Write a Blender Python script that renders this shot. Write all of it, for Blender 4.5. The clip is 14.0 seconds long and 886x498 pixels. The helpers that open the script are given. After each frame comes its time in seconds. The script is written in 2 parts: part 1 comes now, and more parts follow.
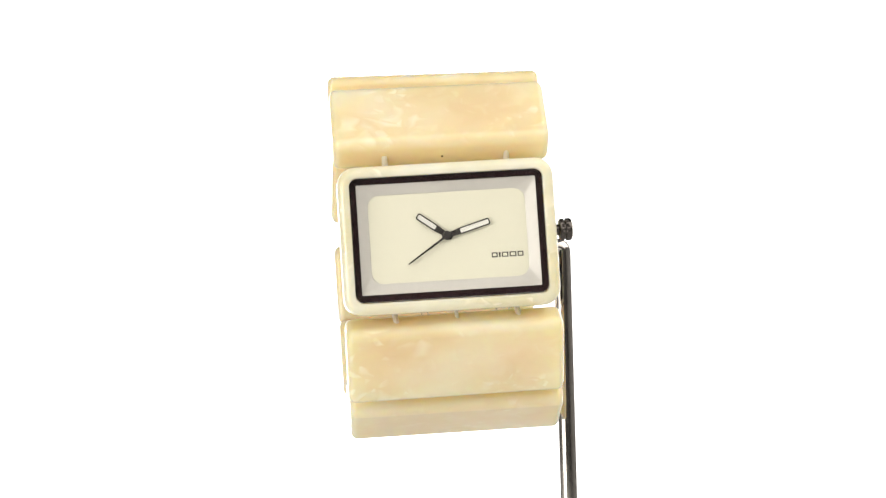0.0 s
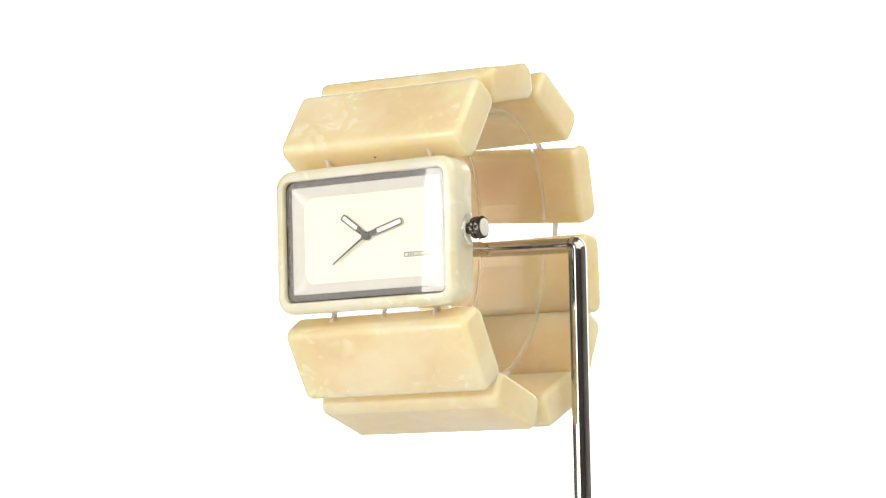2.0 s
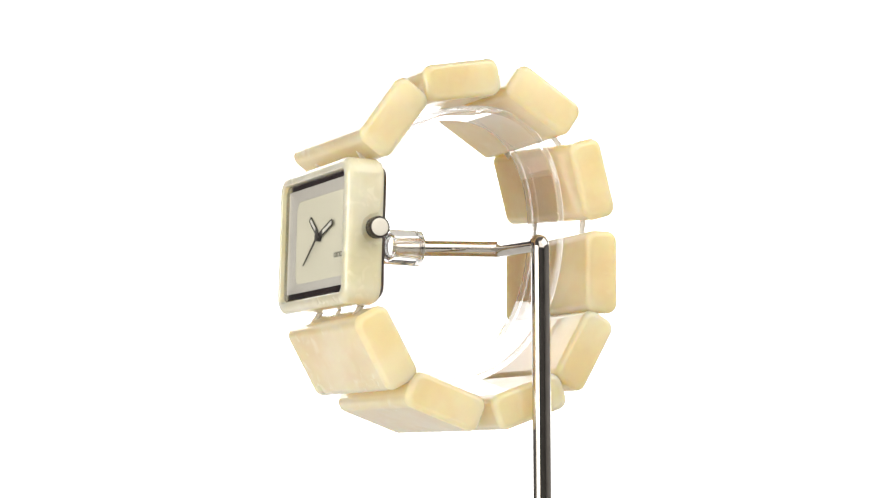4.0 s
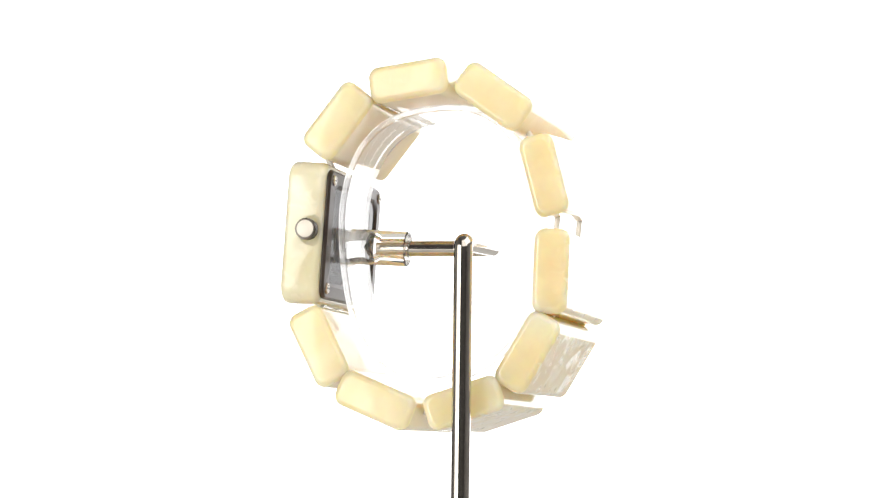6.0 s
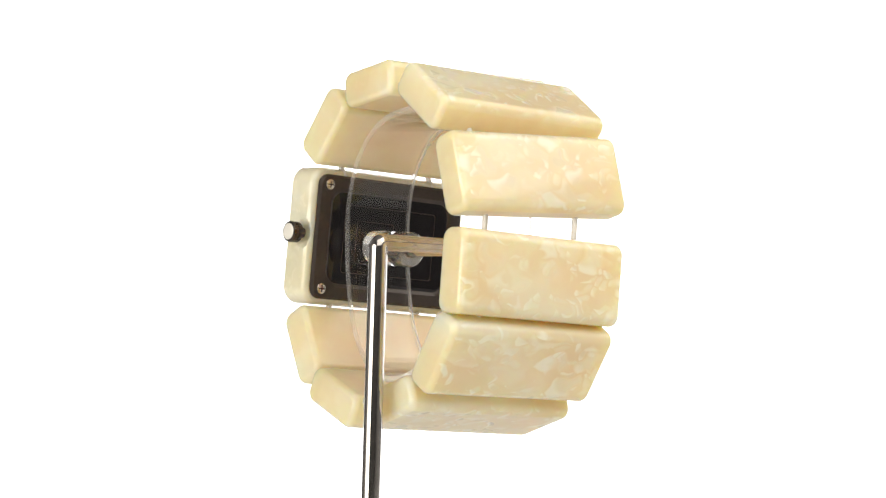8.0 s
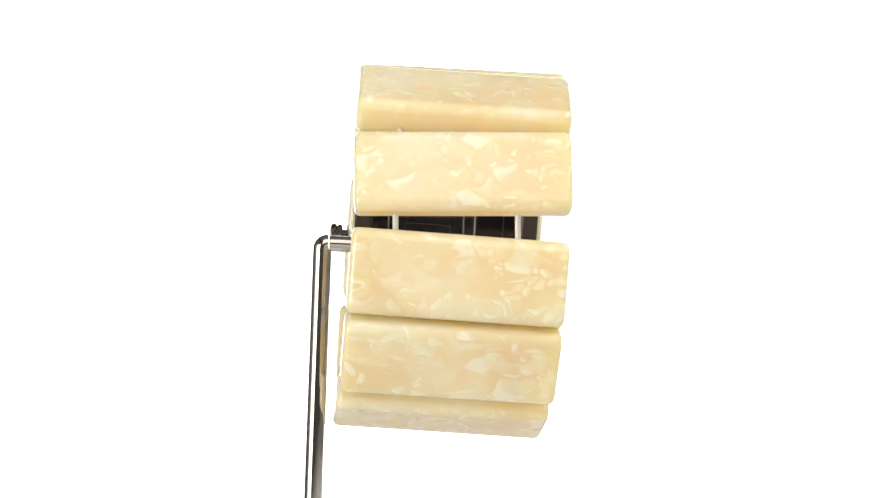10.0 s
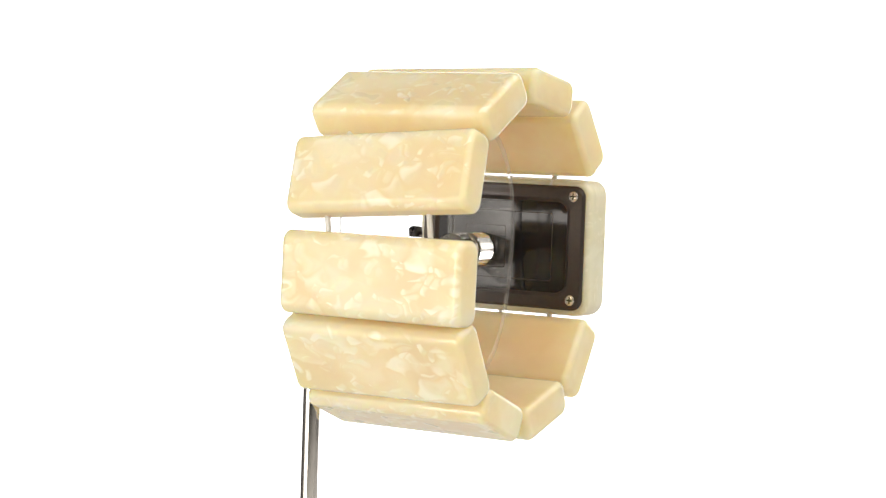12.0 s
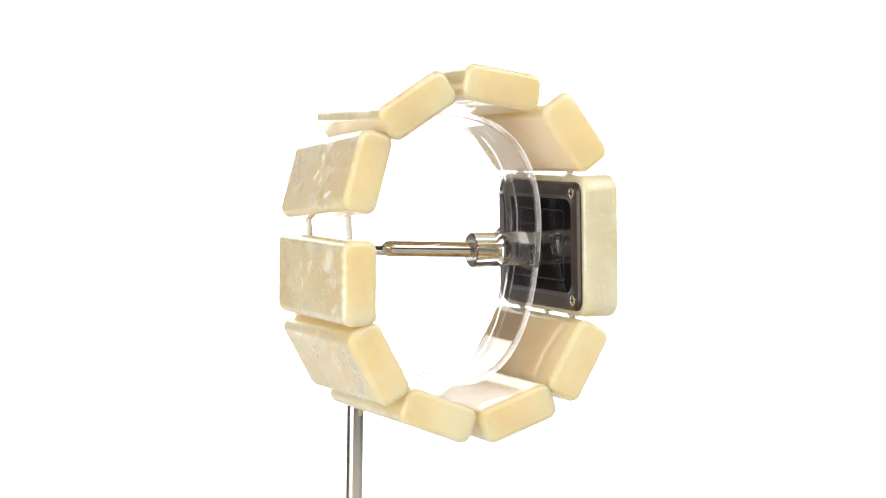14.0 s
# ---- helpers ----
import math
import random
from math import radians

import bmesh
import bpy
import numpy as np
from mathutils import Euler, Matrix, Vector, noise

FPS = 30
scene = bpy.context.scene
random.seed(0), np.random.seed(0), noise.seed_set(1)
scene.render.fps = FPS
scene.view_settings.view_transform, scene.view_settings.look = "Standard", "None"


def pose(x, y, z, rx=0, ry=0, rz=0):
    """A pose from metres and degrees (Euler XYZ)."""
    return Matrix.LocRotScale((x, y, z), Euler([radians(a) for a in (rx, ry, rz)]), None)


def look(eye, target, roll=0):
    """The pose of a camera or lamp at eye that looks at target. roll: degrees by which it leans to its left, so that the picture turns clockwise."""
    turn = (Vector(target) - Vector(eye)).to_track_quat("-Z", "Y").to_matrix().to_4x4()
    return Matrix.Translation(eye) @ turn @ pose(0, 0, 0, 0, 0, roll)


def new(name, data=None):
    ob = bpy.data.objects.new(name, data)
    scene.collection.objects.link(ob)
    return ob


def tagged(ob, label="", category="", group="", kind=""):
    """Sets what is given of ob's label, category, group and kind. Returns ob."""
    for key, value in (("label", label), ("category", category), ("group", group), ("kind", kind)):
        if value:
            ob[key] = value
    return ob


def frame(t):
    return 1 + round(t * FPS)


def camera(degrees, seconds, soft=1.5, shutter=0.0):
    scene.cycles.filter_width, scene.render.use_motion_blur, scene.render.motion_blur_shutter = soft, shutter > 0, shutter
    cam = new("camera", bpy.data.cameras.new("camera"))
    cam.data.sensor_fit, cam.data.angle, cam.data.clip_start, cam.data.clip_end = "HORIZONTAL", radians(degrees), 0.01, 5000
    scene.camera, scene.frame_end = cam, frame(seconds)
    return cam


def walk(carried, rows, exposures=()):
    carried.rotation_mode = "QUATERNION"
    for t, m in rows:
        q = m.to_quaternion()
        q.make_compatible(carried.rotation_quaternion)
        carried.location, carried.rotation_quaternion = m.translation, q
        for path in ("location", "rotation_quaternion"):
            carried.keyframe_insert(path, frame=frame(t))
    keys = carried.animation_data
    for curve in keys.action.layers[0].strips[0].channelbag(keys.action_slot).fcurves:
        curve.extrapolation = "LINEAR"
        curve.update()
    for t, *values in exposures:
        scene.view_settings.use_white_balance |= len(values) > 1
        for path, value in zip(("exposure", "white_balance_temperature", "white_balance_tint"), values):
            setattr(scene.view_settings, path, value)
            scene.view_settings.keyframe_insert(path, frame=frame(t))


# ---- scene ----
# The camera stands still; the watch turns on a turntable before it. Lengths in mm inside the builders, metres in the scene.
MM = 0.001
AXIS_Z = 0.120                     # height of the lens over the studio floor
SECONDS = 14.0
SPIN, START = -18.0, -0.81         # degrees per second, clockwise seen from above, and the angle at the start
cam = camera(22.0, SECONDS, soft=1.35)
VIEW = look((0.0, -0.4032, AXIS_Z), (-0.00041, 0.0, AXIS_Z + 0.00833), 0.254)
walk(cam, [(0.0, VIEW), (SECONDS, VIEW)])

# ---- light ----
world = bpy.data.worlds.new("studio_dark")
scene.world = world
world.use_nodes = True
world.node_tree.nodes["Background"].inputs[0].default_value = (0.9, 0.92, 1.0, 1)
world.node_tree.nodes["Background"].inputs[1].default_value = 0.02
scene.view_settings.exposure = 0.0


def softbox(name, az, el, dist, w, h, radiance, colour):
    """A studio softbox: az degrees from the lens's side of the table, positive to camera right."""
    a, e = radians(az), radians(el)
    p = Vector((dist * math.sin(a) * math.cos(e), -dist * math.cos(a) * math.cos(e), AXIS_Z + dist * math.sin(e)))
    d = bpy.data.lights.new(name, "AREA")
    d.shape, d.size, d.size_y = "RECTANGLE", w, h
    d.energy, d.color = radiance * math.pi * w * h, colour
    ob = new(name, d)
    ob.matrix_world = look(p, (0, 0, AXIS_Z))
    return ob


WARM = (1.0, 0.949, 0.86)
softbox("softbox_key_core", -47, 5, 0.9, 0.50, 0.44, 4.7, WARM)
softbox("softbox_key", -53, 5, 0.92, 0.76, 0.46, 1.8, WARM)
softbox("softbox_fill", 76, 46, 0.9, 1.1, 0.7, 2.35, WARM)
softbox("softbox_front", 16, 38, 0.9, 1.0, 0.8, 1.6, WARM)

# ---- materials ----


def mat(name):
    m = bpy.data.materials.new(name)
    m.use_nodes = True
    nt = m.node_tree
    return m, nt, nt.nodes["Principled BSDF"]


def node(nt, kind, ins=None, **props):
    n = nt.nodes.new(kind)
    for k, v in props.items():
        if k == "operation":
            n.operation = v
        elif k == "data_type":
            n.data_type = v
        elif k == "feature":
            n.feature = v
        elif k == "blend_type":
            n.blend_type = v
    for k, v in (ins or {}).items():
        if isinstance(v, bpy.types.NodeSocket):
            nt.links.new(v, n.inputs[k])
        else:
            n.inputs[k].default_value = v
    return n


def ramp(nt, fac, stops):
    r = nt.nodes.new("ShaderNodeValToRGB")
    nt.links.new(fac, r.inputs[0])
    while len(r.color_ramp.elements) < len(stops):
        r.color_ramp.elements.new(0.5)
    for e, (p, c) in zip(r.color_ramp.elements, stops):
        e.position, e.color = p, (*c, 1)
    return r


def pearl(name, deep, mid, flake, size, lie, rich, floor, spread, reach):
    """Cream acetate with mother-of-pearl flakes that lie at odd tilts; every piece has its own cut of the pattern."""
    m, nt, b = mat(name)
    co = node(nt, "ShaderNodeTexCoord")
    info = node(nt, "ShaderNodeObjectInfo")
    off = node(nt, "ShaderNodeMath", {0: info.outputs["Random"], 1: 3.7}, operation="MULTIPLY")
    shift = node(nt, "ShaderNodeCombineXYZ", {"X": off.outputs[0], "Y": off.outputs[0]})
    long = node(nt, "ShaderNodeVectorMath", {0: co.outputs["Object"], 1: (0.75, 1.0, 1.0)}, operation="MULTIPLY")
    p = node(nt, "ShaderNodeVectorMath", {0: long.outputs[0], 1: shift.outputs[0]}, operation="ADD")
    warp = node(nt, "ShaderNodeTexNoise", {"Vector": p.outputs[0], "Scale": 230.0, "Detail": 1.0})
    w1 = node(nt, "ShaderNodeVectorMath", {0: warp.outputs["Color"], 1: (0.5, 0.5, 0.5)}, operation="SUBTRACT")
    w2 = node(nt, "ShaderNodeVectorMath", {0: w1.outputs[0], "Scale": 0.006}, operation="SCALE")
    pw = node(nt, "ShaderNodeVectorMath", {0: p.outputs[0], 1: w2.outputs[0]}, operation="ADD")
    cloud = node(nt, "ShaderNodeTexNoise", {"Vector": pw.outputs[0], "Scale": 75.0 / size, "Detail": 2.0, "Roughness": 0.45})
    base = ramp(nt, cloud.outputs["Fac"], [(0.36, deep), (0.52, mid), (0.68, flake)])
    group = node(nt, "ShaderNodeTexNoise", {"Vector": p.outputs[0], "Scale": 85.0 / size, "Detail": 2.0})
    where = ramp(nt, group.outputs["Fac"], [(0.56 - 0.28 * rich, (0.12, 0.12, 0.12)), (0.70 - 0.28 * rich, (1, 1, 1))])
    # the platelets lie along the outer faces and hardly show on the cut ends
    flat = node(nt, "ShaderNodeVectorMath", {0: co.outputs["Normal"], 1: lie}, operation="DOT_PRODUCT")
    flat = node(nt, "ShaderNodeMapRange", {"Value": flat.outputs["Value"], 1: 0.30, 2: 0.85, 3: floor, 4: 1.0})
    where = node(nt, "ShaderNodeMath", {0: where.outputs[0], 1: flat.outputs[0]}, operation="MULTIPLY")
    masks, glints, tilts, hues = [], [], [], []
    for scale, lo, soft_rim in ((235.0 / size, 0.36, 0.25), (560.0 / size, 0.52, 0.25)):
        cells = node(nt, "ShaderNodeTexVoronoi", {"Vector": pw.outputs[0], "Scale": scale})
        rim = node(nt, "ShaderNodeTexVoronoi", {"Vector": pw.outputs[0], "Scale": scale}, feature="DISTANCE_TO_EDGE")
        sep = node(nt, "ShaderNodeSeparateColor", {"Color": cells.outputs["Color"]})
        pick = ramp(nt, sep.outputs[0], [(lo, (0, 0, 0)), (0.78, (1, 1, 1))])
        crisp = ramp(nt, rim.outputs["Distance"], [(0.02, (0, 0, 0)), (soft_rim, (1, 1, 1))])
        k = node(nt, "ShaderNodeMath", {0: pick.outputs[0], 1: where.outputs[0]}, operation="MULTIPLY")
        # each platelet has a glint painted into its colour along one flank
        rel = node(nt, "ShaderNodeVectorMath", {0: pw.outputs[0], 1: cells.outputs["Position"]}, operation="SUBTRACT")
        c = node(nt, "ShaderNodeVectorMath", {0: cells.outputs["Color"], 1: (0.5, 0.5, 0.5)}, operation="SUBTRACT")
        way = node(nt, "ShaderNodeVectorMath", {0: c.outputs[0]}, operation="NORMALIZE")
        lean = node(nt, "ShaderNodeVectorMath", {0: rel.outputs[0], 1: way.outputs[0]}, operation="DOT_PRODUCT")
        flank = node(nt, "ShaderNodeMapRange", {"Value": lean.outputs["Value"], 1: 0.02 / scale, 2: 0.30 / scale, 3: 0.0, 4: 1.0})
        g = node(nt, "ShaderNodeMath", {0: k.outputs[0], 1: flank.outputs[0]}, operation="MULTIPLY")
        thin = ramp(nt, rim.outputs["Distance"], [(0.0, (0, 0, 0)), (0.13, (1, 1, 1))])
        g = node(nt, "ShaderNodeMath", {0: g.outputs[0], 1: thin.outputs[0]}, operation="MULTIPLY")
        k = node(nt, "ShaderNodeMath", {0: k.outputs[0], 1: crisp.outputs[0]}, operation="MULTIPLY")
        masks.append(k)
        glints.append(g)
        hues.append(sep.outputs[1])
        tilts.append(node(nt, "ShaderNodeVectorMath", {0: c.outputs[0], "Scale": k.outputs[0]}, operation="SCALE"))
    both = node(nt, "ShaderNodeMath", {0: masks[0].outputs[0], 1: masks[1].outputs[0]}, operation="MAXIMUM")
    glint = node(nt, "ShaderNodeMath", {0: glints[0].outputs[0], 1: glints[1].outputs[0]}, operation="MAXIMUM")
    # silky pale bodies; the bright flanks are highlights put into the base colour
    silk = node(nt, "ShaderNodeMath", {0: both.outputs[0], 1: 0.55}, operation="MULTIPLY")
    tone = ramp(nt, hues[0], [(0.18, (0.83, 0.74, 0.57)), (0.5, (0.88, 0.78, 0.57)), (0.8, (0.93, 0.86, 0.67))])
    mix = node(nt, "ShaderNodeMix", {0: silk.outputs[0], 6: base.outputs[0], 7: tone.outputs[0]}, data_type="RGBA")
    bright = node(nt, "ShaderNodeMath", {0: glint.outputs[0], 1: 0.46}, operation="MULTIPLY")
    mix = node(nt, "ShaderNodeMix", {0: bright.outputs[0], 6: mix.outputs[2], 7: (0.98, 0.94, 0.80, 1)}, data_type="RGBA")
    nt.links.new(mix.outputs[2], b.inputs["Base Color"])
    geo = node(nt, "ShaderNodeNewGeometry")
    t1 = node(nt, "ShaderNodeVectorMath", {0: tilts[0].outputs[0], 1: tilts[1].outputs[0]}, operation="ADD")
    t2 = node(nt, "ShaderNodeVectorMath", {0: t1.outputs[0], "Scale": 0.3}, operation="SCALE")
    nn = node(nt, "ShaderNodeVectorMath", {0: geo.outputs["Normal"], 1: t2.outputs[0]}, operation="ADD")
    nrm = node(nt, "ShaderNodeVectorMath", {0: nn.outputs[0]}, operation="NORMALIZE")
    nt.links.new(nrm.outputs[0], b.inputs["Normal"])
    rough = node(nt, "ShaderNodeMapRange", {"Value": both.outputs[0], 3: 0.42, 4: 0.20})
    nt.links.new(rough.outputs[0], b.inputs["Roughness"])
    b.inputs["IOR"].default_value = 1.5
    b.inputs["Specular IOR Level"].default_value = 0.15
    b.inputs["Subsurface Weight"].default_value = 0.85
    b.inputs["Subsurface Radius"].default_value = spread
    b.inputs["Subsurface Scale"].default_value = reach
    b.inputs["Coat Weight"].default_value = 1.0
    b.inputs["Coat Roughness"].default_value = 0.03
    # the flakes themselves: thin pearly platelets under the same polish
    f3 = node(nt, "ShaderNodeVectorMath", {0: t1.outputs[0], "Scale": 0.45}, operation="SCALE")
    f4 = node(nt, "ShaderNodeVectorMath", {0: geo.outputs["Normal"], 1: f3.outputs[0]}, operation="ADD")
    f5 = node(nt, "ShaderNodeVectorMath", {0: f4.outputs[0]}, operation="NORMALIZE")
    fb = node(nt, "ShaderNodeBsdfPrincipled", {"Base Color": (0.94, 0.86, 0.67, 1), "Metallic": 0.0, "Roughness": 0.3, "Specular IOR Level": 0.6, "Coat Weight": 1.0, "Coat Roughness": 0.03, "Normal": f5.outputs[0], "Coat Normal": geo.outputs["Normal"]})
    fm = node(nt, "ShaderNodeMath", {0: glint.outputs[0], 1: 0.6}, operation="MULTIPLY")
    both_sh = node(nt, "ShaderNodeMixShader", {0: fm.outputs[0], 1: b.outputs[0], 2: fb.outputs[0]})
    nt.links.new(both_sh.outputs[0], nt.nodes["Material Output"].inputs[0])
    return m


def plain(name, colour, rough=0.4, metal=0.0, spec=0.5, grain=0.08, scale=900.0, bump=0.0):
    m, nt, b = mat(name)
    co = node(nt, "ShaderNodeTexCoord")
    n = node(nt, "ShaderNodeTexNoise", {"Vector": co.outputs["Object"], "Scale": scale, "Detail": 4.0})
    c = ramp(nt, n.outputs["Fac"], [(0.3, tuple(v * (1 - grain) for v in colour)), (0.7, tuple(min(1, v * (1 + grain)) for v in colour))])
    nt.links.new(c.outputs[0], b.inputs["Base Color"])
    r = node(nt, "ShaderNodeMapRange", {"Value": n.outputs["Fac"], 3: rough * 0.85, 4: rough * 1.15})
    nt.links.new(r.outputs[0], b.inputs["Roughness"])
    b.inputs["Metallic"].default_value = metal
    b.inputs["Specular IOR Level"].default_value = spec
    if bump:
        bp = node(nt, "ShaderNodeBump", {"Strength": bump, "Distance": 0.0001, "Height": n.outputs["Fac"]})
        nt.links.new(bp.outputs[0], b.inputs["Normal"])
    return m


def glassy(name, ior, tint, rough=0.0):
    m, nt, b = mat(name)
    b.inputs["Base Color"].default_value = (*tint, 1)
    b.inputs["Transmission Weight"].default_value = 1.0
    b.inputs["Roughness"].default_value = rough
    b.inputs["IOR"].default_value = ior
    return m


def glow(name, colour, strength):
    m, nt, b = mat(name)
    nt.nodes.remove(b)
    e = node(nt, "ShaderNodeEmission", {"Color": (*colour, 1), "Strength": strength})
    nt.links.new(e.outputs[0], nt.nodes["Material Output"].inputs[0])
    return m


TONES = (0.79, 0.635, 0.385), (0.83, 0.69, 0.445), (0.87, 0.76, 0.55)
LINK = pearl("cream_pearl_acetate", *TONES, 1.0, (0, 0, 1), 0.25, 0.08, (1.0, 0.70, 0.28), 0.012)
FLAKY = pearl("flaky_pearl_acetate", *TONES, 1.0, (0, 0, 1), 1.0, 0.08, (1.0, 0.70, 0.28), 0.012)
CASE = pearl("pale_pearl_acetate", (0.75, 0.695, 0.485), (0.805, 0.755, 0.575), (0.865, 0.825, 0.68), 0.9, (0, -1, 0), 0.6, 0.45, (1.0, 0.85, 0.6), 0.004)
DIAL = plain("cream_dial_paint", (0.79, 0.775, 0.635), 0.5, grain=0.02)
BEVEL = plain("silver_white_lacquer", (0.60, 0.585, 0.55), 0.32, metal=0.1, grain=0.03)
BLACK = plain("black_print", (0.012, 0.009, 0.010), 0.3, grain=0.2)
INK = plain("dark_dial_print", (0.09, 0.085, 0.075), 0.6, spec=0.2, grain=0.1)
BORDER = plain("black_mirror_border", (0.015, 0.006, 0.007), 0.03, spec=0.6, grain=0.1)
BORDER.node_tree.nodes["Principled BSDF"].inputs["IOR"].default_value = 1.65
POINTER = plain("dark_hand_metal", (0.035, 0.032, 0.030), 0.5, metal=0.3, grain=0.15)
GUN = plain("gunmetal", (0.10, 0.09, 0.085), 0.28, metal=1.0, grain=0.15)
BACK = plain("dark_bronze_plate", (0.048, 0.036, 0.031), 0.34, metal=0.3, grain=0.08, scale=1500)
BACKIN = plain("black_polished_plate", (0.008, 0.006, 0.008), 0.07, metal=0.2, spec=0.45, grain=0.05, scale=200)
STEEL = plain("screw_steel", (0.62, 0.58, 0.52), 0.25, metal=1.0, grain=0.1)
CHROME = plain("polished_chrome", (0.60, 0.57, 0.54), 0.07, metal=1.0, grain=0.06, scale=300)
LUME = plain("white_lume", (0.86, 0.86, 0.80), 0.6, grain=0.02)
MARK = plain("brown_ring_stain", (0.58, 0.44, 0.25), 0.3, grain=0.15)
CAPMAT = plain("pale_crown_cap", (0.80, 0.77, 0.70), 0.2, grain=0.03)
PINMAT = plain("pale_cord", (0.90, 0.88, 0.82), 0.3, grain=0.04)
PINMAT.node_tree.nodes["Principled BSDF"].inputs["Transmission Weight"].default_value = 0.35
CLEAR, nt_clear, bsdf_clear = mat("clear_acrylic")
nt_clear.nodes.remove(bsdf_clear)
slant = node(nt_clear, "ShaderNodeLayerWeight", {"Blend": 0.5})
steep = node(nt_clear, "ShaderNodeMath", {0: slant.outputs["Facing"], 1: 4.0}, operation="POWER")
gloss = node(nt_clear, "ShaderNodeMapRange", {"Value": steep.outputs[0], 3: 0.025, 4: 1.0})
see = node(nt_clear, "ShaderNodeBsdfTransparent", {"Color": (0.985, 0.98, 0.98, 1)})
shine = node(nt_clear, "ShaderNodeBsdfGlossy", {"Color": (1, 1, 1, 1), "Roughness": 0.02})
clear_m = node(nt_clear, "ShaderNodeMixShader", {0: gloss.outputs[0], 1: see.outputs[0], 2: shine.outputs[0]})
nt_clear.links.new(clear_m.outputs[0], nt_clear.nodes["Material Output"].inputs[0])
SOCKET = glassy("machined_acrylic", 1.46, (0.99, 0.99, 0.99), 0.0)
nt_socket = SOCKET.node_tree
haze_a = node(nt_socket, "ShaderNodeBsdfDiffuse", {"Color": (0.9, 0.9, 0.9, 1)})
haze_b = node(nt_socket, "ShaderNodeBsdfTranslucent", {"Color": (0.9, 0.9, 0.9, 1)})
haze_m = node(nt_socket, "ShaderNodeMixShader", {0: 0.6, 1: haze_a.outputs[0], 2: haze_b.outputs[0]})
haze = node(nt_socket, "ShaderNodeMixShader", {0: 0.02, 1: nt_socket.nodes["Principled BSDF"].outputs[0], 2: haze_m.outputs[0]})
nt_socket.links.new(haze.outputs[0], nt_socket.nodes["Material Output"].inputs[0])
EDGE, nt_edge, bsdf_edge = mat("cut_acrylic_edge")
nt_edge.nodes.remove(bsdf_edge)
soft_a = node(nt_edge, "ShaderNodeBsdfDiffuse", {"Color": (0.97, 0.97, 0.97, 1)})
soft_b = node(nt_edge, "ShaderNodeBsdfTranslucent", {"Color": (0.97, 0.97, 0.97, 1)})
soft_m = node(nt_edge, "ShaderNodeMixShader", {0: 0.65, 1: soft_a.outputs[0], 2: soft_b.outputs[0]})
soft_t = node(nt_edge, "ShaderNodeBsdfTransparent", {"Color": (1, 1, 1, 1)})
soft_g = node(nt_edge, "ShaderNodeBsdfGlass", {"Color": (1, 1, 1, 1), "Roughness": 0.02, "IOR": 1.46})
soft_t = node(nt_edge, "ShaderNodeMixShader", {0: 0.6, 1: soft_t.outputs[0], 2: soft_g.outputs[0]})
soft_m = node(nt_edge, "ShaderNodeMixShader", {0: 0.24, 1: soft_t.outputs[0], 2: soft_m.outputs[0]})
nt_edge.links.new(soft_m.outputs[0], nt_edge.nodes["Material Output"].inputs[0])
CRYSTAL = glassy("watch_crystal", 1.45, (1, 1, 1))
PAPER = plain("white_studio_floor", (0.82, 0.82, 0.81), 0.6, grain=0.02, scale=20)
PALE = plain("pale_studio_wall", (0.26, 0.255, 0.25), 0.8, grain=0.05, scale=8)
REARMAT = plain("grey_studio_wall", (0.15, 0.145, 0.14), 0.8, grain=0.1, scale=8)
WALLMAT = plain("dark_studio_wall", (0.05, 0.05, 0.055), 0.8, grain=0.15, scale=8)
# even glow added to the table in place of bounce light from below
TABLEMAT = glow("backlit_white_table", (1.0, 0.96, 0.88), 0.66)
GLOWMAT = glow("backlit_white_backdrop", (1.0, 1.0, 1.0), 2.6)

# ---- mesh helpers ----


def link_mesh(name, bm, material, smooth=True):
    me = bpy.data.meshes.new(name)
    bmesh.ops.recalc_face_normals(bm, faces=bm.faces)
    bm.to_mesh(me)
    bm.free()
    me.materials.append(material)
    if smooth:
        for f in me.polygons:
            f.use_smooth = True
        me.set_sharp_from_angle(angle=radians(38))
    return me


def part(name, bm, material, parent, label="", at=None, smooth=True):
    """One mesh, drawn in mm, as a part of its parent."""
    for v in bm.verts:
        v.co *= MM
    ob = new(name, link_mesh(name, bm, material, smooth))
    ob.parent = parent
    if at is not None:
        ob.matrix_basis = at
    if smooth:
        wn = ob.modifiers.new("even_normals", "WEIGHTED_NORMAL")
        wn.keep_sharp, wn.weight = True, 60
    return tagged(ob, label) if label else ob


def rrect(hw, hh, r, steps=6):
    """The outline of a rounded rectangle, counter-clockwise."""
    r = max(r, 0.001)
    pts = []
    for cx, cy, a0 in ((hw - r, hh - r, 0), (-hw + r, hh - r, 90), (-hw + r, -hh + r, 180), (hw - r, -hh + r, 270)):
        for i in range(steps + 1):
            a = radians(a0 + 90 * i / steps)
            pts.append((cx + r * math.cos(a), cy + r * math.sin(a)))
    return pts


def loft(loops, cap0=True, cap1=True, closed=False):
    """Skin successive loops of equally many 3D points."""
    bm = bmesh.new()
    rings = [[bm.verts.new(p) for p in lp] for lp in loops]
    n = len(rings[0])
    pairs = list(zip(rings, rings[1:]))
    if closed:
        pairs.append((rings[-1], rings[0]))
    for a, b in pairs:
        for i in range(n):
            j = (i + 1) % n
            bm.faces.new((a[i], a[j], b[j], b[i]))
    if not closed:
        if cap0:
            bm.faces.new(rings[0][::-1])
        if cap1:
            bm.faces.new(rings[-1])
    return bm


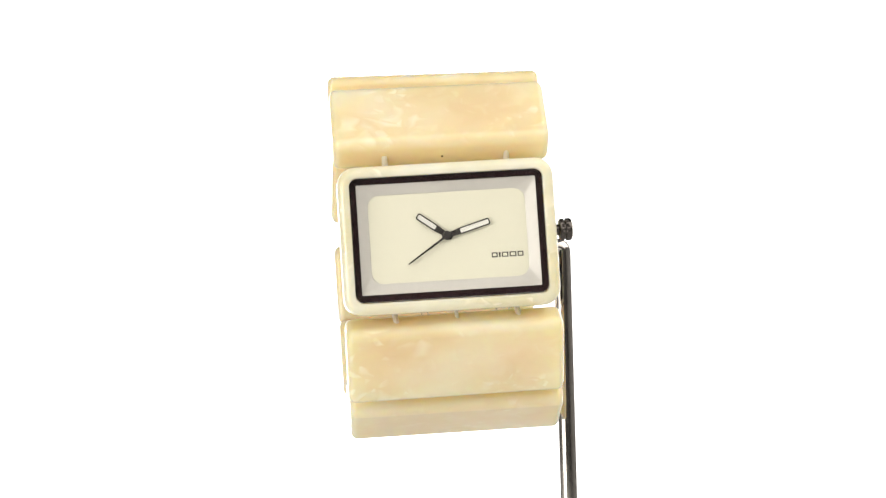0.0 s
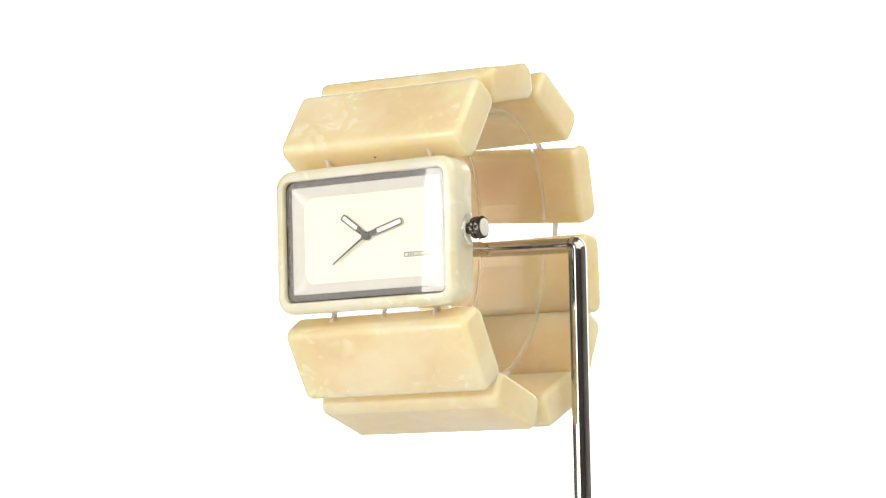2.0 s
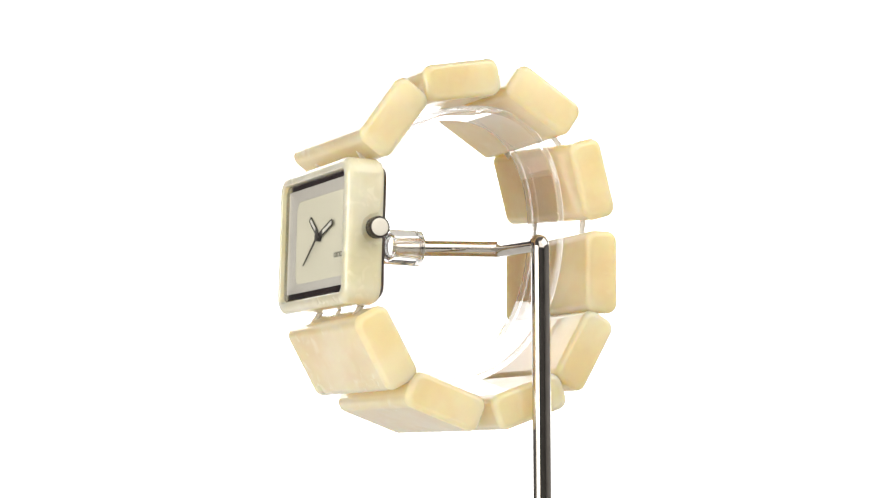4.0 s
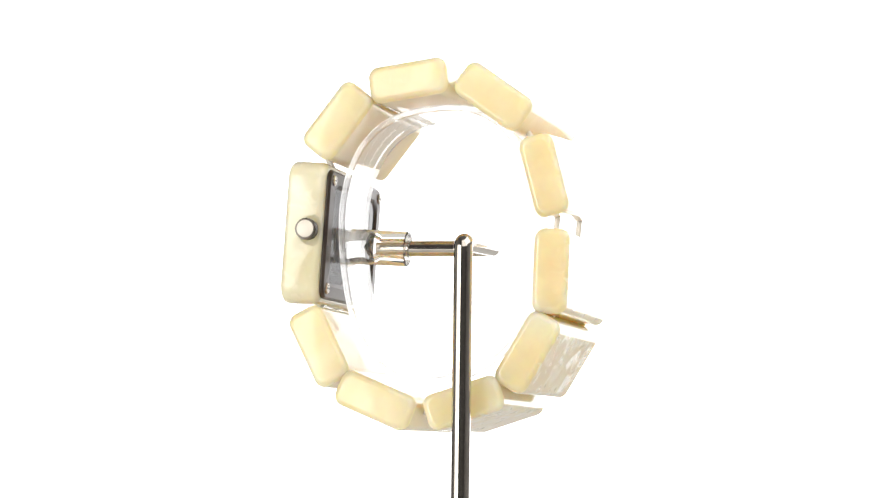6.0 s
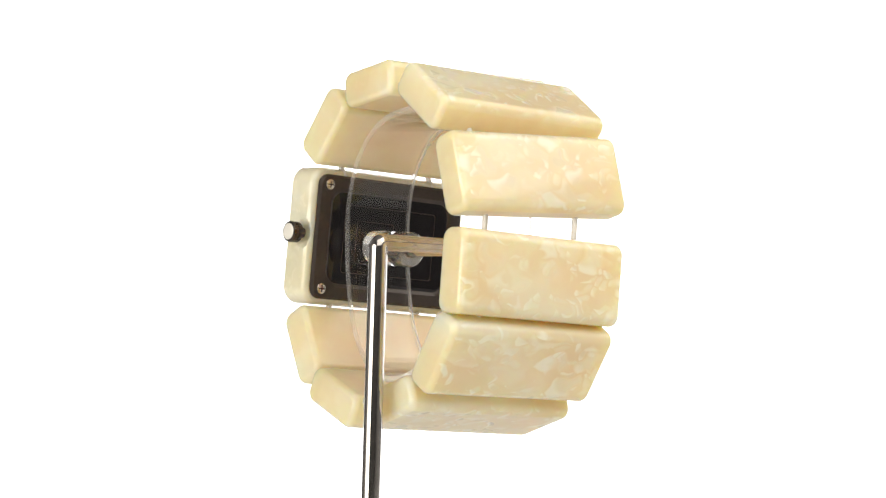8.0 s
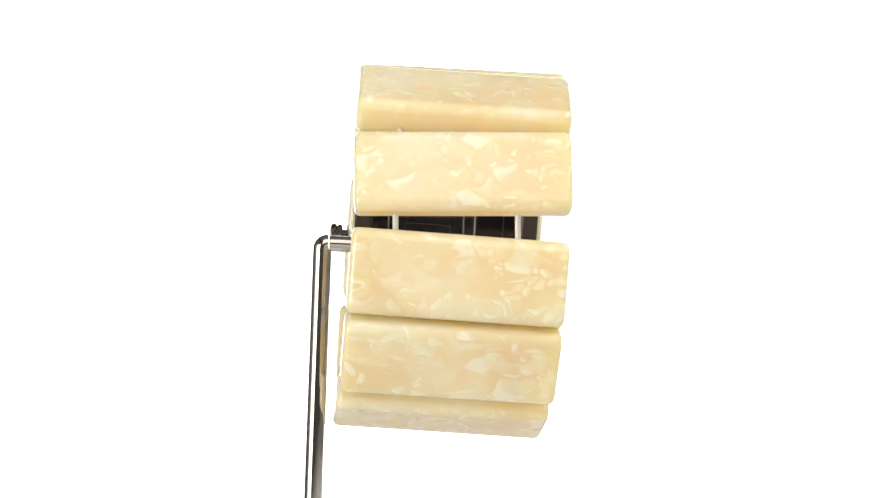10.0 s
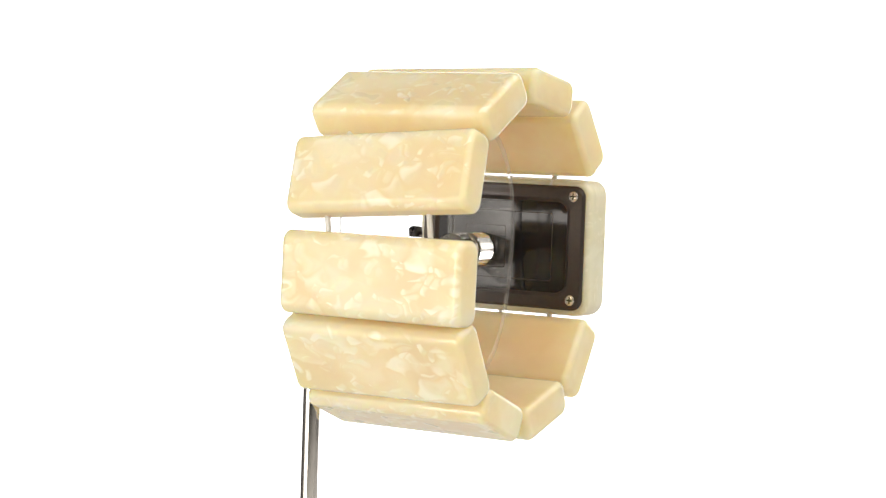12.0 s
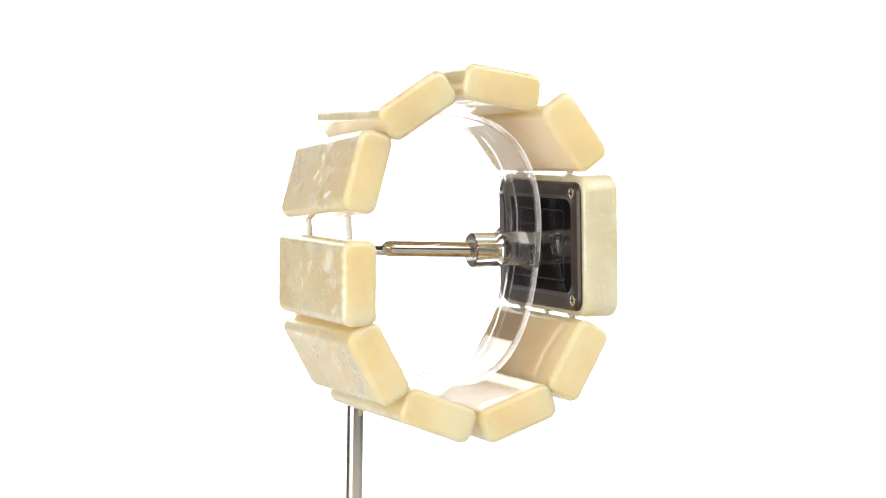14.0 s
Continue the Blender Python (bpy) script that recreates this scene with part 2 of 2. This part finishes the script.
def facing(stack, cx=0.0, cz=0.0, **kw):
    """Lofts rounded rectangles (half width, half height, radius, y) along y."""
    return loft([[(cx + x, y, cz + z) for x, z in rrect(hw, hh, r)] for hw, hh, r, y in stack], **kw)


def turned(profile, steps=28, **kw):
    """A turned body about x: profile of (x, radius)."""
    return loft([[(x, r * math.cos(2 * math.pi * i / steps), r * math.sin(2 * math.pi * i / steps)) for i in range(steps)] for x, r in profile], **kw)


def tube(points, r, steps=20, **kw):
    """A round bar along a line of points."""
    pts = [Vector(p) for p in points]
    loops, side = [], None
    for i, p in enumerate(pts):
        d = (pts[min(i + 1, len(pts) - 1)] - pts[max(i - 1, 0)]).normalized()
        if side is None:
            side = d.orthogonal().normalized()
        side = (side - d * side.dot(d)).normalized()
        up = d.cross(side)
        rr = r[i] if isinstance(r, (list, tuple)) else r
        loops.append([tuple(p + side * rr * math.cos(2 * math.pi * k / steps) + up * rr * math.sin(2 * math.pi * k / steps)) for k in range(steps)])
    return loft(loops, **kw)


def rounded_path(pts, r, steps=8):
    """A polyline with its inner corners rounded."""
    pts = [Vector(p) for p in pts]
    out = [pts[0]]
    for a, b, c in zip(pts, pts[1:], pts[2:]):
        d0, d1 = (a - b).normalized(), (c - b).normalized()
        p0, p1 = b + d0 * r, b + d1 * r
        for i in range(steps + 1):
            s = i / steps
            out.append(p0 * (1 - s) ** 2 + b * 2 * s * (1 - s) + p1 * s * s)
    out.append(pts[-1])
    return out


# ---- studio ----


def slab(name, lo, hi, material, label, category):
    bm = bmesh.new()
    bmesh.ops.create_cube(bm, size=1)
    lo, hi = Vector(lo), Vector(hi)
    for v in bm.verts:
        v.co = Vector((lo[i] + (v.co[i] + 0.5) * (hi[i] - lo[i]) for i in range(3)))
    ob = new(name, link_mesh(name, bm, material, smooth=False))
    return tagged(ob, label, category, kind="structure")


slab("floor", (-1.05, -1.35, -0.07), (1.05, 0.66, -0.02), PAPER, "matt white studio floor under the white table", "floor")
# white table; its own glow is added to brighten the undersides of the bars
slab("light_table", (-0.44, -0.30, -0.02), (0.60, 0.615, 0.0), TABLEMAT, "white table under the turntable, with a glow added as bounce light", "light table")
slab("wall_back", (-1.10, 0.66, -0.05), (1.10, 0.71, 1.35), WALLMAT, "dark grey matt studio wall behind the backdrop", "wall")
slab("backdrop", (-0.44, 0.62, -0.02), (0.78, 0.64, 0.51), GLOWMAT, "backlit plain white studio backdrop behind the watch", "backdrop")
slab("wall_left", (-1.10, -1.35, -0.05), (-1.05, 0.66, 1.3), PALE, "pale grey matt studio side wall", "wall")
slab("wall_right", (1.05, -1.35, -0.05), (1.10, 0.66, 1.3), PALE, "pale grey matt studio side wall", "wall")
slab("wall_rear", (-1.10, -1.40, -0.05), (1.10, -1.35, 1.3), REARMAT, "mid grey matt studio rear wall", "wall")
slab("ceiling", (-1.10, -1.40, 1.3), (1.10, 0.66, 1.35), PALE, "pale grey matt studio ceiling", "ceiling")

# ---- the watch ----
# Its own space: x towards the crown, -y out of the dial, z up. It leans a little on its holder.
LEAN = Matrix([[0.99335, -0.09075, -0.07088], [0.09393, 0.99465, 0.04303], [0.0666, -0.0494, 0.99656]]).to_4x4()
WATCH_AT = Matrix.Translation(Vector((0.25, -0.65, 9.07)) * MM) @ LEAN
MID = -1.4                         # middle of the case along x
HALF = 18.26
# centre (x, y, z), direction in degrees from the back, length, thickness, twist about the upright, roll
LINKS = [
    (-1.43, -15.91, 19.48, 55.3, 13.69, 6.82, -0.14, 0.57),
    (-1.10, -3.21, 27.09, 10.8, 13.98, 6.38, -2.07, 1.44),
    (-0.67, 12.03, 24.51, -32.1, 13.87, 6.56, -2.29, 0.49),
    (-0.61, 21.35, 12.57, -72.5, 13.95, 6.05, -1.35, 4.16),
    (-0.88, 23.44, -4.76, -88.6, 14.39, 6.10, -0.98, -0.04),
    (-0.88, 20.29, -18.45, -117.5, 14.02, 6.23, -0.64, 0.30),
    (-0.62, 9.80, -27.72, -158.5, 13.75, 6.33, -0.07, -0.06),
    (-0.81, -5.20, -28.25, 160.8, 14.17, 6.34, -1.34, 0.07),
    (-1.22, -16.27, -19.73, 120.1, 13.87, 6.55, -0.23, -0.17)]


def link_body(length, thick, half):
    """One bracelet bar along x, its length along y and its thickness along z, all edges rounded."""
    steps = 6
    # from the flat end inwards: (depth from the end, inset of the length, inset of the thickness)
    prof = [(1.15 * (1 - math.cos(radians(90 * i / steps))), 1.2 * (1 - math.sin(radians(90 * i / steps))), 1.05 * (1 - math.sin(radians(90 * i / steps)))) for i in range(steps + 1)]
    rows = [(-half + d, el, et) for d, el, et in prof] + [(half - d, el, et) for d, el, et in reversed(prof)]
    return loft([[(x, p, q) for p, q in rrect(length / 2 - el, thick / 2 - et, 1.85 - 0.6 * et, 7)] for x, el, et in rows])


def scoop_out(ob, centre, radii):
    """Carves a shallow oval recess into a part."""
    bm = bmesh.new()
    bmesh.ops.create_uvsphere(bm, u_segments=32, v_segments=20, radius=1.0)
    for v in bm.verts:
        v.co = Vector([centre[i] + v.co[i] * radii[i] for i in range(3)]) * MM
    tool = new("tool", link_mesh("tool", bm, CASE))
    cut = ob.modifiers.new("cut", "BOOLEAN")
    cut.operation, cut.solver, cut.object = "DIFFERENCE", "EXACT", tool
    bpy.context.view_layer.update()
    carved = bpy.data.meshes.new_from_object(ob.evaluated_get(bpy.context.evaluated_depsgraph_get()))
    ob.modifiers.clear()
    carved.name = ob.name
    ob.data = carved
    wn = ob.modifiers.new("even_normals", "WEIGHTED_NORMAL")
    wn.keep_sharp, wn.weight = True, 60
    bpy.data.objects.remove(tool)


def make_watch():
    w = tagged(new("wristwatch"), "cream mother-of-pearl cuff watch with a rectangular white dial", "watch")
    ends, bars = [], []
    for mid, y, z, ang, length, thick, twist, roll in LINKS:
        at = Matrix.Translation(Vector((mid, y, z)) * MM) @ Matrix.Rotation(radians(twist), 4, "Z") @ Matrix.Rotation(radians(roll), 4, "Y") @ Matrix.Rotation(radians(ang), 4, "X")
        bar = part("link", link_body(length, thick, HALF), FLAKY if y > 8 else LINK, w, at=at)
        bars.append(bar)
        d = Vector((0, math.cos(radians(ang)), math.sin(radians(ang))))
        c = Vector((mid, y, z))
        ends.append((c - d * length / 2, c + d * length / 2))
    # a brownish ring on one bar, a dark speck on the edge of another
    ring = [Vector((11.6 + 1.8 * math.cos(2 * math.pi * i / 32), -2.4 + 1.2 * math.sin(2 * math.pi * i / 32), 2.97)) for i in range(33)]
    part("ring_mark", tube(ring, 0.22, 8), MARK, bars[6], "brownish ring on the outer face")
    bm = bmesh.new()
    bmesh.ops.create_icosphere(bm, subdivisions=2, radius=0.22)
    part("speck", bm, BLACK, bars[0], "tiny dark speck", Matrix.Translation(Vector((0.1, -6.8, -0.3)) * MM))
    # cords that hold the bars together
    gaps = [(a[1], b[0]) for a, b in zip(ends, ends[1:])]
    gaps += [(Vector((MID, -18.6, 12.0)), ends[0][0]), (ends[-1][1], Vector((MID, -18.6, -12.0)))]
    for i, (a, b) in enumerate(gaps):
        inward = Vector((0, 1.5, -1.0)) - (a + b) / 2
        inward.x = 0
        a, b = (p + inward.normalized() * (2.2 if i == 2 else 0.9 if i < 8 else 0.6) for p in (a, b))
        d = (b - a).normalized()
        for side, r in ((-10.3, 0.5), (10.3, 0.5)) + (((0.0, 0.32),) if i == len(gaps) - 1 else ()):
            o = Vector((side + 0.6, 0, 0))
            part("cord", tube([a - d * 1.0 + o, a + o, b + o, b + d * 1.0 + o], r, 12), PINMAT, w, "pale round cord between the bars")
    # case
    hw, hh = 18.1, 12.4
    stack = [(hw - 1.0, hh - 1.15, 2.2, -17.3), (hw - 0.4, hh - 0.55, 2.6, -17.6), (hw, hh - 0.05, 3.0, -18.4), (hw, hh, 3.0, -22.9)]
    for i in range(1, 6):
        a = radians(90 * i / 5)
        d = 1.25 * (1 - math.cos(a))
        stack.append((hw - d, hh - d, 3.0 - 0.9 * (1 - math.cos(a)), -22.9 - 1.25 * math.sin(a)))
    stack += [(16.35, 10.6, 1.5, -24.15), (16.2, 10.45, 1.4, -23.98), (16.2, 10.45, 1.4, -21.0)]
    case = part("case", facing(stack, MID, -0.15), CASE, w, "pale greenish pearl case")
    scoop_out(case, (hw - 0.3, -18.6, 0.1), (1.9, 3.7, 3.4))
    # dial
    part("black_border", facing([(16.18, 10.43, 1.4, -22.95), (15.05, 9.2, 0.25, -22.95), (15.05, 9.2, 0.25, -22.5), (16.18, 10.43, 1.4, -22.5)], MID, closed=True), BORDER, case, "glossy black border under the crystal")
    part("chapter_frame", facing([(15.04, 9.19, 0.25, -22.85), (13.2, 7.4, 1.9, -22.05), (13.2, 7.4, 1.9, -21.5), (15.04, 9.19, 0.25, -21.5)], MID, closed=True), BEVEL, case, "silver-white sloping frame round the dial")
    dial = part("dial", facing([(13.18, 7.38, 1.9, -21.4), (13.18, 7.38, 1.9, -22.0)], MID), DIAL, case, "plain cream dial")
    x = 5.6
    for wd in (1.0, 0.3, 1.1, 1.15, 1.0):
        bm = facing([(wd / 2, 0.42, 0.08, -21.95), (wd / 2, 0.42, 0.08, -22.03)], x + wd / 2, -3.65)
        if wd > 0.5:               # the wide marks are open frames
            bm.free()
            bm = facing([(wd / 2, 0.42, 0.08, -21.95), (wd / 2, 0.42, 0.08, -22.03), (wd / 2 - 0.2, 0.24, 0.06, -22.03), (wd / 2 - 0.2, 0.24, 0.06, -21.95)], x + wd / 2, -3.65, closed=True)
        part("logo_bar", bm, INK, dial, "small dark printed mark")
        x += wd + 0.2
    hub = Vector((-1.65, 0, 0.05))

    def skeleton_hand(name, tip, width, y):
        d = Vector(tip) - hub
        n = d.length
        ang = math.atan2(d.z, d.x)
        at = Matrix.Translation(Vector((hub.x, y, hub.z)) * MM) @ Matrix.Rotation(-ang, 4, "Y")
        a, b = 2.1, n
        mid, hl = (a + b) / 2, (b - a) / 2
        out = [(mid + px, pz) for px, pz in rrect(hl, width / 2, 0.35)]
        inn = [(mid + px, pz) for px, pz in rrect(hl - 0.2, width / 2 - 0.19, 0.2)]
        bm = loft([[(px, -0.08, pz) for px, pz in out], [(px, -0.08, pz) for px, pz in inn], [(px, 0.08, pz) for px, pz in inn], [(px, 0.08, pz) for px, pz in out]], closed=True)
        quad = [(-0.9, -0.3), (2.3, -width / 2 + 0.02), (2.3, width / 2 - 0.02), (-0.9, 0.3)]
        lo = [bm.verts.new((px, -0.07, pz)) for px, pz in quad]
        hi = [bm.verts.new((px, 0.07, pz)) for px, pz in quad]
        bm.faces.new(lo), bm.faces.new(hi[::-1])
        for i in range(4):
            j = (i + 1) % 4
            bm.faces.new((lo[i], lo[j], hi[j], hi[i]))
        hand = part(name, bm, POINTER, case, "dark metal outlined hand", at, smooth=False)
        part("lume", loft([[(px, 0.02, pz) for px, pz in inn], [(px, 0.06, pz) for px, pz in inn]]), LUME, hand, "white fill")
        return hand

    skeleton_hand("hour_hand", (-6.5, 0, 3.65), 1.15, -22.3)
    skeleton_hand("minute_hand", (5.6, 0, 2.1), 1.15, -22.5)
    d = Vector((-8.4, 0, -4.4)) - hub
    u = d.normalized()
    part("second_hand", tube([hub - u * 1.0 + Vector((0, -22.7, 0)), hub + Vector((0, -22.7, 0)), hub + d + Vector((0, -22.7, 0))], [0.2, 0.2, 0.12], 8), POINTER, case, "thin dark seconds hand")
    at = Matrix.Translation(Vector((hub.x, -21.95, hub.z)) * MM) @ Matrix.Rotation(radians(-90), 4, "Z")
    part("hand_hub", turned([(0, 0.75), (0.85, 0.75), (0.98, 0.6), (1.0, 0.2)], 20), POINTER, case, at=at)
    crystal = part("crystal", facing([(16.17, 10.42, 1.4, -23.0), (16.17, 10.42, 1.4, -23.2), (16.05, 10.3, 1.3, -23.33)], MID), CRYSTAL, case, "flat clear crystal")
    crystal.visible_shadow = False
    # crown
    cy = -19.3
    steps = 40
    rings = []
    for xx, rr, ribs in ((16.5, 0.95, 0), (17.5, 0.95, 0), (17.52, 1.5, 0), (17.7, 1.8, 0), (17.75, 1.85, 1), (18.35, 1.85, 1), (18.4, 1.62, 0), (18.6, 1.62, 0), (18.65, 1.9, 1), (19.4, 1.9, 1), (19.6, 1.75, 0), (19.62, 1.6, 0)):
        rings.append([(xx, cy + (rr - ribs * 0.14 * (i % 2)) * math.cos(2 * math.pi * i / steps), 0.1 + (rr - ribs * 0.14 * (i % 2)) * math.sin(2 * math.pi * i / steps)) for i in range(steps)])
    crown = part("crown", loft(rings), GUN, w, "dark fluted metal crown")
    part("cap", turned([(19.5, 1.5), (19.72, 1.48), (19.82, 1.3), (19.86, 0.8)], 28), CAPMAT, crown, "pale cap", Matrix.Translation(Vector((0, cy, 0.1)) * MM))
    # back plate
    back = part("caseback", facing([(16.9, 11.2, 2.0, -17.5), (16.9, 11.2, 2.0, -17.0), (16.5, 10.8, 1.8, -16.6), (14.2, 8.9, 2.6, -16.5), (13.7, 8.4, 2.3, -16.9), (13.2, 7.9, 2.0, -17.0)], MID - 0.06, -0.2), BACK, w, "dark bronze screwed back plate")
    part("inner_plate", facing([(13.6, 8.3, 2.2, -17.05), (13.6, 8.3, 2.2, -16.95), (12.6, 7.3, 1.8, -16.85)], MID - 0.06, -0.2), BACKIN, back, "polished black inner plate")
    for hw, hh, cx, cz in ((4.3, 3.9, 3.4, -0.4), (10.6, 6.2, 0.0, 0.0)):
        bm = facing([(hw, hh, 0.5, -16.84), (hw - 0.14, hh - 0.14, 0.45, -16.835), (hw - 0.14, hh - 0.14, 0.45, -16.87), (hw, hh, 0.5, -16.87)], MID - 0.06 + cx, cz - 0.2, closed=True)
        part("engraved_line", bm, BACK, back, smooth=False)
    for sx in (-14.85, 14.85):
        for sz in (-9.35, 9.35):
            at = Matrix.Translation(Vector((MID - 0.06 + sx, -16.55, sz - 0.2)) * MM) @ Matrix.Rotation(radians(90), 4, "Z")
            sc = part("screw", turned([(-0.2, 0.95), (0.2, 0.95), (0.3, 0.8), (0.32, 0.3)], 20), STEEL, back, "small steel cross-head screw", at)
            for hw, hh in ((0.6, 0.12), (0.12, 0.6)):
                bm = loft([[(0.3, p, q) for p, q in rrect(hw, hh, 0.02, 1)], [(0.345, p, q) for p, q in rrect(hw, hh, 0.02, 1)]])
                part("slot", bm, BLACK, sc, smooth=False)
    return w


# ---- the stand ----
# in the watch's space, mm
ELBOW, BEND, TIP = (21.7, 9.06, -1.05), (2.6, 10.0, -0.4), (2.5, -5.8, -1.2)
KNOB = (2.5, -5.6, -1.25)
BAND = (1.35, 0.44, 17.3, 24.0)    # middle (y, z) and half axes of the oval
BANDMID, BANDHALF = 2.77, 7.04
RODX, RODY = 0.0309, 0.0012


def make_stand():
    """Chromed hooked rod with a clear acrylic band that carries the watch."""
    base = WATCH_AT @ (Vector(ELBOW) * MM)
    foot = Vector((base.x + RODX * (AXIS_Z - TABLE + base.z), base.y + RODY * (AXIS_Z - TABLE + base.z), -(AXIS_Z - TABLE)))
    s = tagged(new("display_stand"), "chromed hooked rod stand with a clear acrylic watch holder", "display stand")

    def at(p):
        return tuple((WATCH_AT @ (Vector(p) * MM) - foot) / MM)

    el, bend, tip = at(ELBOW), at(BEND), at(TIP)
    part("rod", tube([(0, 0, 0)] + rounded_path([(0, 0, 1), el, at((16, ELBOW[1], ELBOW[2]))], 1.0)[1:-1], 1.6, 28), CHROME, s, "polished upright chrome rod")
    e0 = Vector(el)
    arm = rounded_path([e0 + (Vector(bend) - e0).normalized() * 1.2, bend, tip], 0.8)
    part("arm", tube(arm, 1.4, 28), CHROME, s, "polished chrome arm with a sharp bend")
    t = Vector(tip)
    fwd = (t - Vector(bend)).normalized()
    part("arm_tip", tube([t - fwd * 0.5, t + fwd * 5.0], 1.1, 20), STEEL, s, "thin steel tip inside the socket")
    # socket
    k = KNOB
    prof = [(7.6, 0.05), (6.9, 0.9), (6.4, 1.45), (5.6, 1.8), (4.9, 1.5), (4.4, 1.2), (0.0, 1.4), (-0.25, 1.6), (-0.3, 2.9), (-0.1, 3.12), (9.9, 3.12)]
    rot = LEAN.to_3x3().to_4x4() @ Matrix.Rotation(radians(-90), 4, "Z")
    m = Matrix.Translation(Vector(at((k[0], k[1], k[2]))) * MM) @ rot
    socket = part("socket", turned(prof, 32), SOCKET, s, "clear acrylic socket", m)
    socket.visible_shadow = False
    socket.data.materials.append(EDGE)
    for f in socket.data.polygons:
        f.material_index = 1 if f.normal.x < -0.8 and f.center.x < 0.001 else 0
    # band: an oval of bent acrylic strip, a little squarer than an ellipse
    steps, seam = 128, []
    by, bz, ry, rz = BAND
    turn = Matrix.Rotation(radians(-1.7), 3, "Z") @ Matrix.Rotation(radians(1.9), 3, "Y")
    half, thick, soft = BANDHALF, 0.6, 0.25
    section = [(half, thick - soft), (half - soft, thick), (-half + soft, thick), (-half, thick - soft), (-half, -thick + soft), (-half + soft, -thick), (half - soft, -thick), (half, -thick + soft)]
    for i in range(steps):
        a = 2 * math.pi * i / steps
        swell = 1 + 0.016 * math.sin(2 * a) + 0.009 * math.cos(3 * a) + 0.032 * math.sin(3 * a) - 0.018 * math.cos(4 * a) - 0.014 * math.sin(4 * a)
        ring = []
        for px, pr in section:
            q = turn @ Vector((BANDMID + px, (ry * swell + pr) * math.cos(a), (rz * swell + pr) * math.sin(a)))
            ring.append(at((q.x, by + q.y, bz + q.z)))
        seam.append(ring)
    band = part("band", loft(seam, closed=True), CLEAR, s, "clear oval acrylic band inside the bracelet")
    band.visible_shadow = False
    band.data.materials.append(EDGE)
    side = LEAN.to_3x3() @ turn @ Vector((1, 0, 0))
    for f in band.data.polygons:
        f.material_index = 1 if abs(f.normal.dot(side)) > 0.5 else 0
    return s, foot


def make_turntable():
    t = tagged(new("turntable"), "plain round white turntable under the stand", "turntable")
    r = 62.0
    prof = [(0, r), (TABLE / MM - 0.8, r), (TABLE / MM, r - 0.8), (TABLE / MM, 1.0)]
    part("disc", turned(prof, 96), PAPER, t, at=Matrix.Rotation(radians(-90), 4, "Y"))
    return t


TABLE = 0.012
watch = make_watch()
stand, STAND_FOOT = make_stand()
turntable = make_turntable()


def motions():
    """All that stands on the turntable goes round with it."""
    rows = [i * 0.5 for i in range(int(SECONDS * 2) + 1)]
    up = Matrix.Translation((0, 0, AXIS_Z))
    walk(watch, [(t, up @ pose(0, 0, 0, 0, 0, START + SPIN * t) @ WATCH_AT) for t in rows])
    walk(stand, [(t, up @ pose(0, 0, 0, 0, 0, START + SPIN * t) @ Matrix.Translation(STAND_FOOT)) for t in rows])
    walk(turntable, [(t, pose(0, 0, 0, 0, 0, START + SPIN * t)) for t in rows])


motions()
